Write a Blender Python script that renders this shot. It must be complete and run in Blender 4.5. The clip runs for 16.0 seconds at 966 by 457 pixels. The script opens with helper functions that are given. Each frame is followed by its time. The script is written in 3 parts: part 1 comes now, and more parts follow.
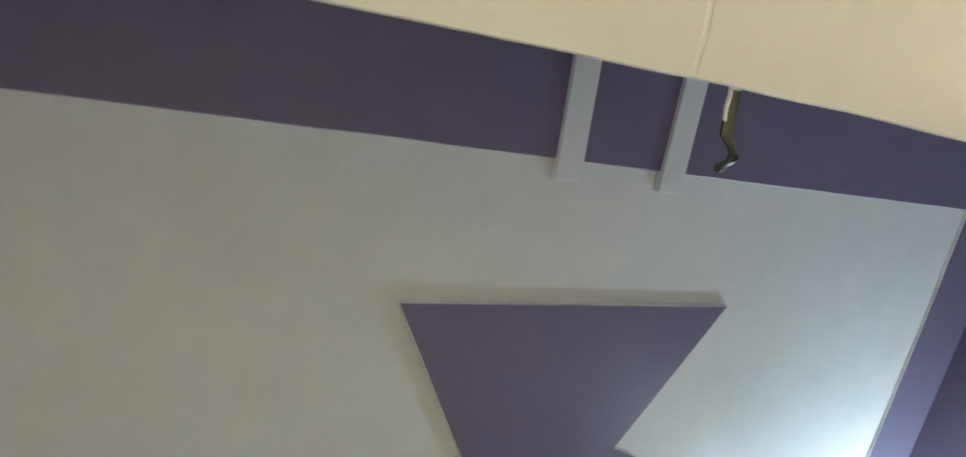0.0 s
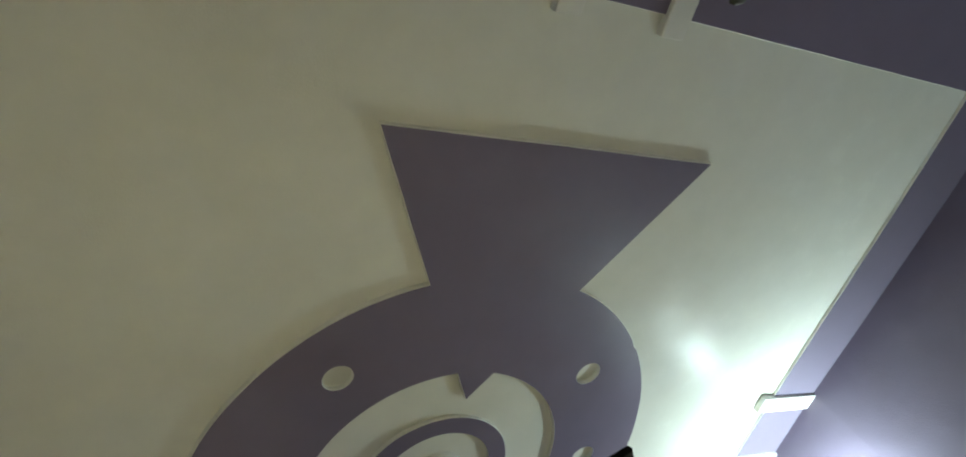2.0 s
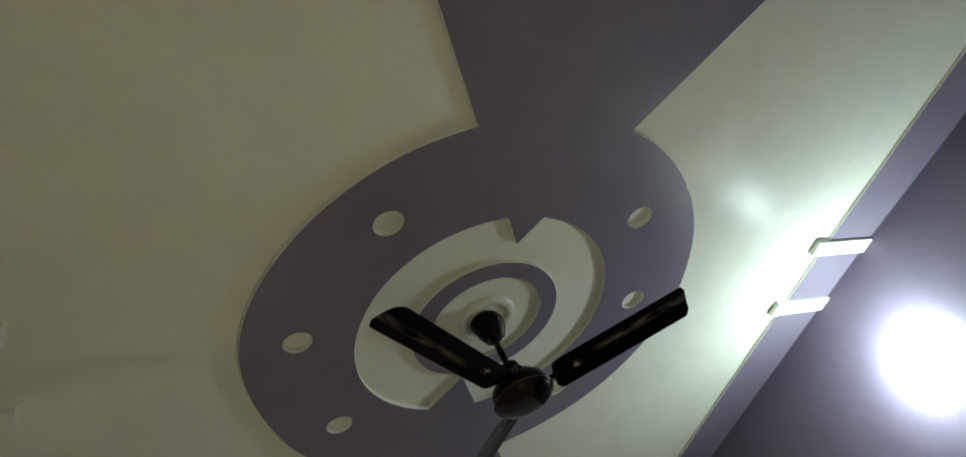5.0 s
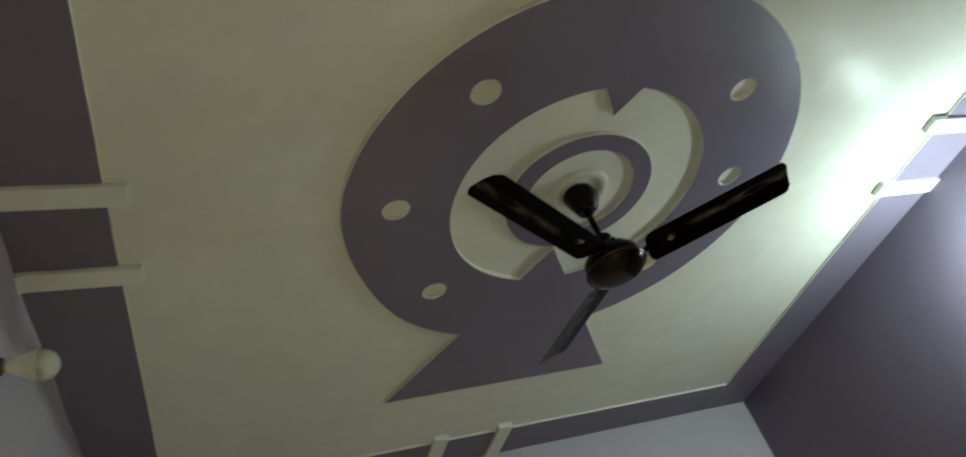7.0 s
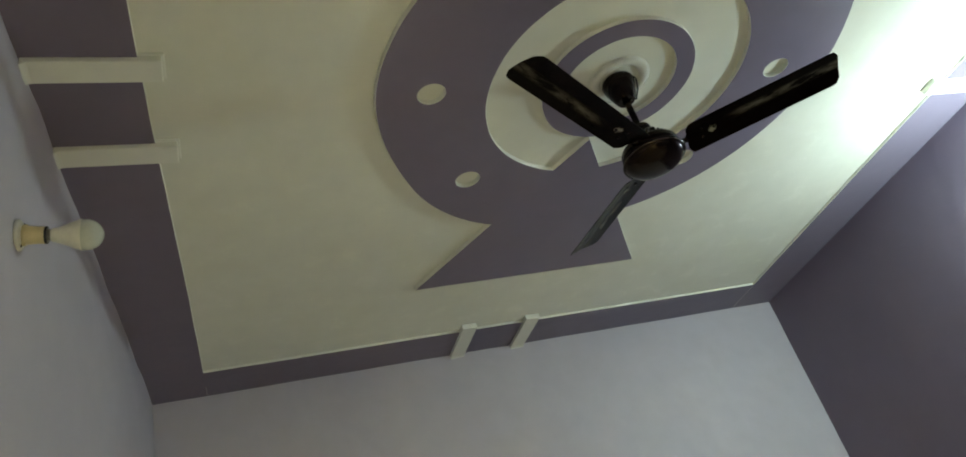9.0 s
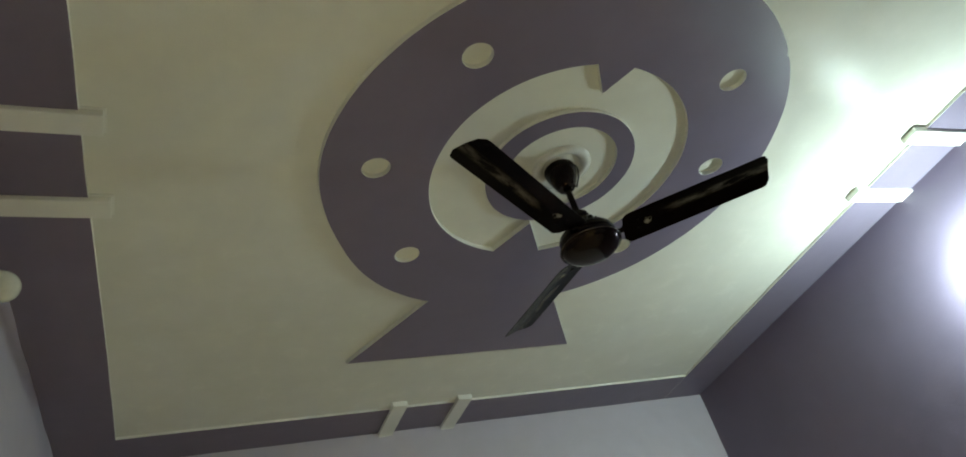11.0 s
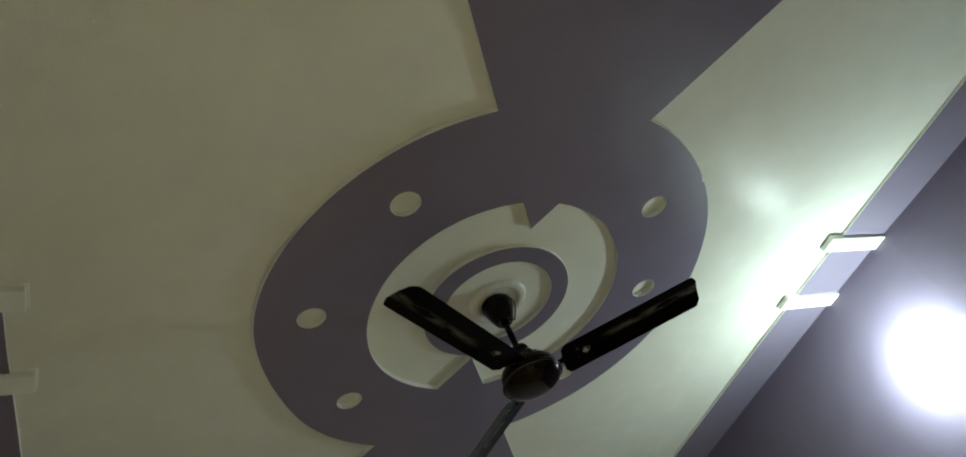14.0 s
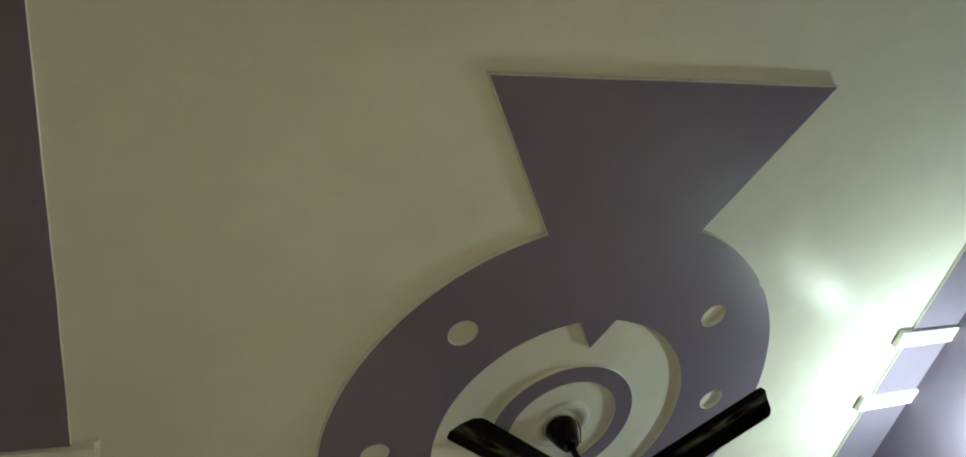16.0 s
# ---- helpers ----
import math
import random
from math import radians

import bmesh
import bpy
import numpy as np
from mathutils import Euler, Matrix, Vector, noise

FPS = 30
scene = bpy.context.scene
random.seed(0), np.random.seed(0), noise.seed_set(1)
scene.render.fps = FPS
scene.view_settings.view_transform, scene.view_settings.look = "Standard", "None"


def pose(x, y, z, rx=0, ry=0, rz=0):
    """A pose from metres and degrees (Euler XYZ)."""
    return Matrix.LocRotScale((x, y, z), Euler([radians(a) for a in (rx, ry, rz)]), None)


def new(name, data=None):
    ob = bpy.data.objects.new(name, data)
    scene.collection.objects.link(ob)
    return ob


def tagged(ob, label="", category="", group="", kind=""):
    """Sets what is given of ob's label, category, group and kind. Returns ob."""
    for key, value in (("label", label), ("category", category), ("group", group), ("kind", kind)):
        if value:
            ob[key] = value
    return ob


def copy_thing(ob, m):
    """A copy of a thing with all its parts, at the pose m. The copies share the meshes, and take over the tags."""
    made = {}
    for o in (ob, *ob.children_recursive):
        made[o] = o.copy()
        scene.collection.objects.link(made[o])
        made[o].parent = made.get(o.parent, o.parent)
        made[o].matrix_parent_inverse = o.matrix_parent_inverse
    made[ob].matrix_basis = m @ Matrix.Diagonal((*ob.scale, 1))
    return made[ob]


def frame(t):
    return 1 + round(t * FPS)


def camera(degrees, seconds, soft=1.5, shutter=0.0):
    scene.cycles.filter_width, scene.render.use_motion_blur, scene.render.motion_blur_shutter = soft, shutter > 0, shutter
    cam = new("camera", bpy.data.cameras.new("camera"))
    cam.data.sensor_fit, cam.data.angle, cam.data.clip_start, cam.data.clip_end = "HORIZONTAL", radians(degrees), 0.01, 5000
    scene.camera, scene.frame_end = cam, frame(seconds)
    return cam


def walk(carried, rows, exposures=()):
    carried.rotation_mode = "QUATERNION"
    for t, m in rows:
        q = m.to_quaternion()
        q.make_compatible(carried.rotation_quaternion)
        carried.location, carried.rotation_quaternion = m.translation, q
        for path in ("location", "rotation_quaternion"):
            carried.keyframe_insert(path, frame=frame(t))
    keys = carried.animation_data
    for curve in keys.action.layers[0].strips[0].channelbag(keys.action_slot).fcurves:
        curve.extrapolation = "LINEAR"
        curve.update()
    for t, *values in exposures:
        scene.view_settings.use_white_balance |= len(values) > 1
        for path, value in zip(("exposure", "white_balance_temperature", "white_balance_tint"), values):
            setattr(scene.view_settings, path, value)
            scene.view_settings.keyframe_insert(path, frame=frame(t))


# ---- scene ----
cam = camera(63.73, 16.0, soft=1.7, shutter=0.5)
walk(cam, [
    (0.0, pose(-1.161, -1.821, 1.476, 159.20, 25.11, -13.23)),
    (0.5, pose(-1.141, -1.816, 1.498, 154.02, 24.27, -16.29)),
    (1.0, pose(-1.131, -1.800, 1.504, 149.11, 23.04, -17.54)),
    (1.5, pose(-1.140, -1.785, 1.509, 146.90, 22.62, -18.25)),
    (2.0, pose(-1.138, -1.783, 1.500, 145.04, 23.53, -19.51)),
    (2.5, pose(-1.127, -1.771, 1.493, 143.74, 23.74, -19.84)),
    (3.0, pose(-1.127, -1.759, 1.496, 141.89, 23.75, -19.74)),
    (3.5, pose(-1.132, -1.744, 1.495, 139.60, 23.13, -20.12)),
    (4.0, pose(-1.106, -1.704, 1.513, 137.08, 22.59, -19.54)),
    (4.2, pose(-1.111, -1.705, 1.508, 137.36, 22.40, -18.33)),
    (5.25, pose(-1.132, -1.700, 1.506, 135.75, 21.90, -16.00)),
    (6.3, pose(-1.152, -1.695, 1.503, 132.20, 20.42, -14.69)),
    (6.5, pose(-1.152, -1.689, 1.502, 131.25, 19.60, -14.12)),
    (7.0, pose(-1.173, -1.668, 1.492, 129.26, 17.37, -12.19)),
    (7.5, pose(-1.191, -1.659, 1.493, 128.31, 16.01, -8.85)),
    (8.0, pose(-1.212, -1.644, 1.482, 126.16, 15.18, -8.43)),
    (8.2, pose(-1.205, -1.626, 1.486, 124.91, 15.00, -9.32)),
    (9.25, pose(-1.198, -1.620, 1.476, 122.00, 15.40, -11.74)),
    (10.3, pose(-1.191, -1.613, 1.467, 123.81, 15.17, -14.16)),
    (10.5, pose(-1.186, -1.621, 1.465, 125.54, 14.57, -15.05)),
    (11.0, pose(-1.183, -1.631, 1.470, 126.50, 14.52, -17.10)),
    (11.5, pose(-1.171, -1.640, 1.467, 126.60, 13.75, -18.63)),
    (12.0, pose(-1.178, -1.645, 1.471, 127.29, 13.02, -19.68)),
    (12.5, pose(-1.173, -1.654, 1.479, 128.16, 14.09, -19.66)),
    (13.0, pose(-1.168, -1.660, 1.480, 129.77, 16.50, -19.01)),
    (13.5, pose(-1.163, -1.677, 1.493, 132.59, 18.28, -18.56)),
    (14.0, pose(-1.152, -1.708, 1.498, 134.90, 20.07, -17.22)),
    (14.5, pose(-1.167, -1.717, 1.497, 136.78, 19.90, -16.38)),
    (15.0, pose(-1.167, -1.717, 1.519, 140.63, 19.62, -13.49)),
    (15.5, pose(-1.169, -1.730, 1.531, 142.95, 20.21, -12.10)),
    (16.0, pose(-1.170, -1.747, 1.530, 144.74, 20.05, -11.50)),
], exposures=[
    (0.0, 0.46, 5840, 23),
    (0.5, 0.58, 5880, 23),
    (1.0, 0.46, 6260, 12),
    (2.0, 0.05, 6710, 9),
    (3.0, -0.08, 6910, 9),
    (4.0, -0.27, 6960, 9),
    (6.5, -0.30, 7010, 8),
    (8.0, 0.30, 7010, 7),
    (10.5, 0.19, 7010, 7),
    (12.5, -0.15, 7010, 8),
    (14.5, -0.30, 7110, 7),
    (16.0, -0.07, 7310, 6),
])

# ---- plan, in metres ----
FACE = 3.0            # underside of the plaster borders
DEEP = 3.011          # underside of the white ceiling
LOW = 2.995           # underside of the thicker medallion
WEST, EAST, NORTH, SOUTH = -1.62, 1.67, 1.88, -1.808
IN_N = 1.62           # inner edge of the north border
HALL = -3.4           # back wall of the adjoining hall
WALL = 0.2
LINTEL, DOOR_W, DOOR_E = 2.10, -1.48, -0.05   # doorway in which the camera starts
# the east wall and the inner edges of the borders are not quite straight: (y, x)
EAST_LINE = [(HALL - WALL, 1.735), (SOUTH, 1.727), (-1.2, 1.717), (-0.6, 1.688), (-0.25, 1.667), (0.95, 1.665), (NORTH + WALL, 1.672)]
EAST_EDGE = [(SOUTH - 0.01, 1.474), (-1.55, 1.472), (-1.1, 1.466), (-0.6, 1.444), (-0.25, 1.430), (0.4, 1.422), (NORTH + 0.01, 1.421)]
WEST_EDGE = [(SOUTH - 0.01, -1.351), (-1.26, -1.356), (-0.5, -1.363), (0.0, -1.370), (0.9, -1.373), (NORTH + 0.01, -1.386)]

# ---- light ----
world = bpy.data.worlds.new("world")
scene.world = world
world.use_nodes = True
world.node_tree.nodes["Background"].inputs[0].default_value = (0.5, 0.6, 0.8, 1)
world.node_tree.nodes["Background"].inputs[1].default_value = 0.02

LAMP = 830.0          # emission of the lit white bulb
HALL_LAMP = 4900.0     # emission of the warm bulb in the hall


# ---- materials ----
def nodes_of(name):
    m = bpy.data.materials.new(name)
    m.use_nodes = True
    return m, m.node_tree.nodes, m.node_tree.links, m.node_tree.nodes["Principled BSDF"]


def noise_node(n, l, scale, detail=4.0, rough=0.6, coord=None):
    t = n.new("ShaderNodeTexNoise")
    t.inputs["Scale"].default_value = scale
    t.inputs["Detail"].default_value = detail
    t.inputs["Roughness"].default_value = rough
    if coord:
        l.new(coord, t.inputs["Vector"])
    return t


def paint(name, color, stain, rough=0.4, stain_amount=0.35, grain=0.02, wave=0.05, specular=0.5):
    """Hand-applied wall paint: large uneven stains, a fine grain, and a slightly wavy surface under it."""
    m, n, l, b = nodes_of(name)
    at = n.new("ShaderNodeNewGeometry").outputs["Position"]
    big = noise_node(n, l, 1.7, 5, 0.6, at)
    mid = noise_node(n, l, 9.0, 4, 0.6, at)
    fine = noise_node(n, l, 160.0, 3, 0.6, at)
    ramp = n.new("ShaderNodeMapRange")
    ramp.inputs["From Min"].default_value = 0.35
    ramp.inputs["From Max"].default_value = 0.75
    ramp.inputs["To Max"].default_value = stain_amount
    l.new(big.outputs["Fac"], ramp.inputs["Value"])
    mix = n.new("ShaderNodeMix")
    mix.data_type = "RGBA"
    mix.inputs[6].default_value = (*color, 1)
    mix.inputs[7].default_value = (*stain, 1)
    l.new(ramp.outputs[0], mix.inputs[0])
    spot = n.new("ShaderNodeMix")
    spot.data_type = "RGBA"
    spot.blend_type = "MULTIPLY"
    spot.inputs[0].default_value = 0.12
    l.new(mix.outputs[2], spot.inputs[6])
    l.new(mid.outputs["Fac"], spot.inputs[7])
    l.new(spot.outputs[2], b.inputs["Base Color"])
    rr = n.new("ShaderNodeMapRange")
    rr.inputs["To Min"].default_value = rough - 0.08
    rr.inputs["To Max"].default_value = rough + 0.12
    l.new(mid.outputs["Fac"], rr.inputs["Value"])
    l.new(rr.outputs[0], b.inputs["Roughness"])
    b.inputs["Specular IOR Level"].default_value = specular
    soft = noise_node(n, l, 4.5, 2, 0.5, at)
    b1 = n.new("ShaderNodeBump")
    b1.inputs["Strength"].default_value = 1.0
    b1.inputs["Distance"].default_value = wave
    l.new(soft.outputs["Fac"], b1.inputs["Height"])
    b2 = n.new("ShaderNodeBump")
    b2.inputs["Strength"].default_value = 0.5
    b2.inputs["Distance"].default_value = grain * 0.05
    l.new(fine.outputs["Fac"], b2.inputs["Height"])
    l.new(b1.outputs[0], b2.inputs["Normal"])
    l.new(b2.outputs[0], b.inputs["Normal"])
    return m


WHITE = paint("white_ceiling_paint", (0.76, 0.76, 0.70), (0.68, 0.67, 0.58), 0.23, 0.6, 0.02, 0.006, 0.020)
EDGE = paint("white_edge_paint", (0.78, 0.78, 0.73), (0.7, 0.69, 0.62), 0.4, 0.4, 0.02, 0.002)
PURPLE = paint("purple_paint", (0.196, 0.166, 0.234), (0.176, 0.147, 0.203), 0.36, 0.6, 0.02, 0.005, 0.16)
PURPLE_WALL = paint("purple_wall_paint", (0.170, 0.139, 0.203), (0.149, 0.121, 0.178), 0.50, 0.6, 0.04, 0.008, 0.45)
LAVENDER = paint("pale_lavender_paint", (0.565, 0.525, 0.60), (0.495, 0.455, 0.525), 0.5, 0.6, 0.04, 0.012)
CREAM = paint("cream_paint", (0.60, 0.59, 0.56), (0.57, 0.55, 0.485), 0.5, 0.6, 0.006, 0.002)
FLOOR_TILE = paint("pale_floor_tile", (0.47, 0.43, 0.37), (0.40, 0.36, 0.30), 0.3, 0.5, 0.02, 0.001)


def fan_paint(gloss=0.20, smooth=0.03, dull=0.14, film=(0.0060, 0.0036, 0.0030)):
    """Dark brown enamel under a film of dust."""
    m, n, l, b = nodes_of("dark_brown_enamel")
    at = n.new("ShaderNodeTexCoord").outputs["Object"]
    dust = noise_node(n, l, 9.0, 6, 0.65, at)
    speck = noise_node(n, l, 60.0, 4, 0.7, at)
    r = n.new("ShaderNodeMapRange")
    r.inputs["From Min"].default_value = 0.40
    r.inputs["From Max"].default_value = 0.72
    r.inputs["To Max"].default_value = 1.0
    l.new(dust.outputs["Fac"], r.inputs["Value"])
    mix = n.new("ShaderNodeMix")
    mix.data_type = "RGBA"
    mix.inputs[6].default_value = (0.0030, 0.0014, 0.0011, 1)
    mix.inputs[7].default_value = (*film, 1)
    l.new(r.outputs[0], mix.inputs[0])
    l.new(mix.outputs[2], b.inputs["Base Color"])
    rr = n.new("ShaderNodeMapRange")
    rr.inputs["To Min"].default_value = smooth
    rr.inputs["To Max"].default_value = dull
    l.new(dust.outputs["Fac"], rr.inputs["Value"])
    l.new(rr.outputs[0], b.inputs["Roughness"])
    bump = n.new("ShaderNodeBump")
    bump.inputs["Distance"].default_value = 0.0003
    b.inputs["Specular IOR Level"].default_value = gloss
    b.inputs["Specular Tint"].default_value = (1.0, 0.74, 0.62, 1)
    l.new(speck.outputs["Fac"], bump.inputs["Height"])
    l.new(bump.outputs[0], b.inputs["Normal"])
    return m


def plain(name, color, rough=0.4, metal=0.0, **more):
    m, n, l, b = nodes_of(name)
    at = n.new("ShaderNodeTexCoord").outputs["Object"]
    t = noise_node(n, l, 55.0, 4, 0.6, at)
    mix = n.new("ShaderNodeMix")
    mix.data_type = "RGBA"
    mix.inputs[6].default_value = (*color, 1)
    mix.inputs[7].default_value = (*[c * 0.75 for c in color], 1)
    l.new(t.outputs["Fac"], mix.inputs[0])
    l.new(mix.outputs[2], b.inputs["Base Color"])
    b.inputs["Roughness"].default_value = rough
    b.inputs["Metallic"].default_value = metal
    for key, value in more.items():
        b.inputs[key.replace("_", " ")].default_value = value
    return m


def glow(name, color, strength):
    m, n, l, b = nodes_of(name)
    b.inputs["Base Color"].default_value = (0.85, 0.85, 0.83, 1)
    b.inputs["Emission Color"].default_value = (*color, 1)
    b.inputs["Emission Strength"].default_value = strength
    return m


def blade_paint():
    """The fan's enamel with long wiped streaks of pale dust along the blade, and lamplight painted on the tip."""
    m = fan_paint(0.018, 0.07, 0.26, (0.0050, 0.0036, 0.0030))
    m.name = "dusty_blade_enamel_tip_sheen"
    n, l = m.node_tree.nodes, m.node_tree.links
    b = n["Principled BSDF"]
    at = n.new("ShaderNodeTexCoord").outputs["Object"]
    split = n.new("ShaderNodeSeparateXYZ")
    l.new(at, split.inputs[0])
    stretch = n.new("ShaderNodeMapping")
    stretch.inputs["Scale"].default_value = (0.45, 1.6, 1.0)
    l.new(at, stretch.inputs["Vector"])
    streak = noise_node(n, l, 22.0, 7, 0.70, stretch.outputs[0])
    mid = n.new("ShaderNodeMapRange")
    mid.interpolation_type = "SMOOTHSTEP"
    mid.inputs["From Min"].default_value = 0.021
    mid.inputs["From Max"].default_value = 0.006
    off = n.new("ShaderNodeMath")
    off.operation = "ADD"
    off.inputs[1].default_value = 0.011
    l.new(split.outputs["Y"], off.inputs[0])
    dist = n.new("ShaderNodeMath")
    dist.operation = "ABSOLUTE"
    l.new(off.outputs[0], dist.inputs[0])
    l.new(dist.outputs[0], mid.inputs["Value"])
    cut = n.new("ShaderNodeMapRange")
    cut.inputs["From Min"].default_value = 0.42
    cut.inputs["From Max"].default_value = 0.60
    cut.inputs["To Max"].default_value = 0.62
    l.new(streak.outputs["Fac"], cut.inputs["Value"])
    both = n.new("ShaderNodeMath")
    both.operation = "MULTIPLY"
    l.new(mid.outputs[0], both.inputs[0])
    reach = n.new("ShaderNodeMapRange")      # the root half stays cleaner
    reach.interpolation_type = "SMOOTHSTEP"
    reach.inputs["From Min"].default_value = 0.22
    reach.inputs["From Max"].default_value = 0.34
    l.new(split.outputs["X"], reach.inputs["Value"])
    kept = n.new("ShaderNodeMath")
    kept.operation = "MULTIPLY"
    l.new(cut.outputs[0], kept.inputs[0])
    l.new(reach.outputs[0], kept.inputs[1])
    l.new(kept.outputs[0], both.inputs[1])
    mix = n.new("ShaderNodeMix")
    mix.data_type = "RGBA"
    l.new(both.outputs[0], mix.inputs[0])
    l.new(b.inputs["Base Color"].links[0].from_socket, mix.inputs[6])
    mix.inputs[7].default_value = (0.145, 0.130, 0.104, 1)
    # lamplight painted on the trailing half, growing paler towards the tip
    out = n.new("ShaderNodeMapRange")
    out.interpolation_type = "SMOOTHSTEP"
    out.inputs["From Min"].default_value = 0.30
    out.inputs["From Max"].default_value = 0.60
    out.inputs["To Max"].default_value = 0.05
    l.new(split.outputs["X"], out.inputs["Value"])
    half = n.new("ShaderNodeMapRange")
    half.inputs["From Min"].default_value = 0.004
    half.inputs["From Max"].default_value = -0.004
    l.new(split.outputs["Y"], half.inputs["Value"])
    tip_sheen = n.new("ShaderNodeMath")
    tip_sheen.operation = "MULTIPLY"
    l.new(out.outputs[0], tip_sheen.inputs[0])
    l.new(half.outputs[0], tip_sheen.inputs[1])
    # lays the painted sheen over the dust streaks
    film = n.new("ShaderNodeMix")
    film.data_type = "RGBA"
    l.new(tip_sheen.outputs[0], film.inputs[0])
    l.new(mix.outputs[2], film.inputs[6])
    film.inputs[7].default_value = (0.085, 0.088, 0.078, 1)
    # a rubbed pale patch near the root
    spot = n.new("ShaderNodeVectorMath")
    spot.operation = "DISTANCE"
    spot.inputs[1].default_value = (0.190, 0.004, 0.0)
    l.new(at, spot.inputs[0])
    ragged = n.new("ShaderNodeMath")
    ragged.operation = "MULTIPLY_ADD"
    ragged.inputs[1].default_value = 0.03
    l.new(noise_node(n, l, 70.0, 4, 0.6, at).outputs["Fac"], ragged.inputs[0])
    l.new(spot.outputs["Value"], ragged.inputs[2])
    patch = n.new("ShaderNodeMapRange")
    patch.inputs["From Min"].default_value = 0.030
    patch.inputs["From Max"].default_value = 0.022
    l.new(ragged.outputs[0], patch.inputs["Value"])
    last = n.new("ShaderNodeMix")
    last.data_type = "RGBA"
    l.new(patch.outputs[0], last.inputs[0])
    l.new(film.outputs[2], last.inputs[6])
    last.inputs[7].default_value = (0.26, 0.25, 0.21, 1)
    l.new(last.outputs[2], b.inputs["Base Color"])
    return m


ENAMEL = fan_paint()
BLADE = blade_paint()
# paler than the enamel: paints the thin reflection along the motor cover's lip
RIM_GLINT = plain("rim_glint_brown", (0.040, 0.029, 0.024), 0.22)
DARK_STEEL = plain("dark_steel", (0.03, 0.028, 0.026), 0.35, 0.6)
HOLDER = plain("aged_ivory_bakelite", (0.66, 0.56, 0.34), 0.4)
PLATE = plain("white_plastic", (0.75, 0.74, 0.7), 0.4)
BULB_BODY = plain("white_bulb_body", (0.80, 0.78, 0.68), 0.35)
OPAL = plain("opal_bulb_globe", (0.60, 0.62, 0.56), 0.10, 0.0, Coat_Weight=0.8, Coat_Roughness=0.02)
BRASS = plain("tarnished_nickel_cap", (0.4, 0.37, 0.3), 0.3, 1.0)
LIT = glow("lit_cool_bulb", (0.745, 1.0, 1.02), LAMP)
# emission added to the bulb's body to widen the halo on the wall
LIT_BODY = glow("glowing_body_for_wall_halo", (0.745, 1.0, 1.02), LAMP * 0.8)
LIT_WARM = glow("lit_warm_bulb", (0.96, 0.95, 0.53), HALL_LAMP)

OLD_BRASS = plain("dull_brass", (0.115, 0.112, 0.082), 0.34, 1.0)
CABLE = plain("black_cable", (0.012, 0.012, 0.012), 0.4)


# ---- building blocks ----
def mesh_of(name, bm, *mats, smooth=False):
    me = bpy.data.meshes.new(name)
    bmesh.ops.recalc_face_normals(bm, faces=bm.faces)
    bm.to_mesh(me)
    bm.free()
    for m in mats:
        me.materials.append(m)
    if smooth:
        me.shade_smooth()
        me.set_sharp_from_angle(angle=radians(38))
    return me


def part(name, bm, material, parent, label="", smooth=True):
    mats = material if isinstance(material, tuple) else (material,)
    ob = new(name, mesh_of(name, bm, *mats, smooth=smooth))
    ob.parent = parent
    return tagged(ob, label)


def box(bm, a, b, bevel=0.0, seg=2):
    made = bmesh.ops.create_cube(bm, size=1.0)["verts"]
    for v in made:
        v.co = Vector([a[i] + (v.co[i] + 0.5) * (b[i] - a[i]) for i in range(3)])
    if bevel:
        edges = list({e for v in made for e in v.link_edges})
        bmesh.ops.bevel(bm, geom=edges, offset=bevel, segments=seg, affect="EDGES", profile=0.5)


def lathe(bm, profile, seg=48, m=Matrix.Identity(4)):
    """Turns (radius, height) pairs round the local z axis."""
    rings = []
    for r, z in profile:
        if r < 1e-5:
            rings.append([bm.verts.new(m @ Vector((0, 0, z)))])
        else:
            rings.append([bm.verts.new(m @ Vector((r * math.cos(2 * math.pi * k / seg), r * math.sin(2 * math.pi * k / seg), z))) for k in range(seg)])
    for p, q in zip(rings, rings[1:]):
        for k in range(seg):
            j = (k + 1) % seg
            if len(p) == 1 and len(q) == 1:
                continue
            if len(p) == 1:
                bm.faces.new((p[0], q[k], q[j]))
            elif len(q) == 1:
                bm.faces.new((p[k], p[j], q[0]))
            else:
                bm.faces.new((p[k], p[j], q[j], q[k]))


def wobble(x, y, amount=0.0016):
    v = noise.noise_vector(Vector((x * 7.0, y * 7.0, 3.3)))
    return x + v.x * amount, y + v.y * amount


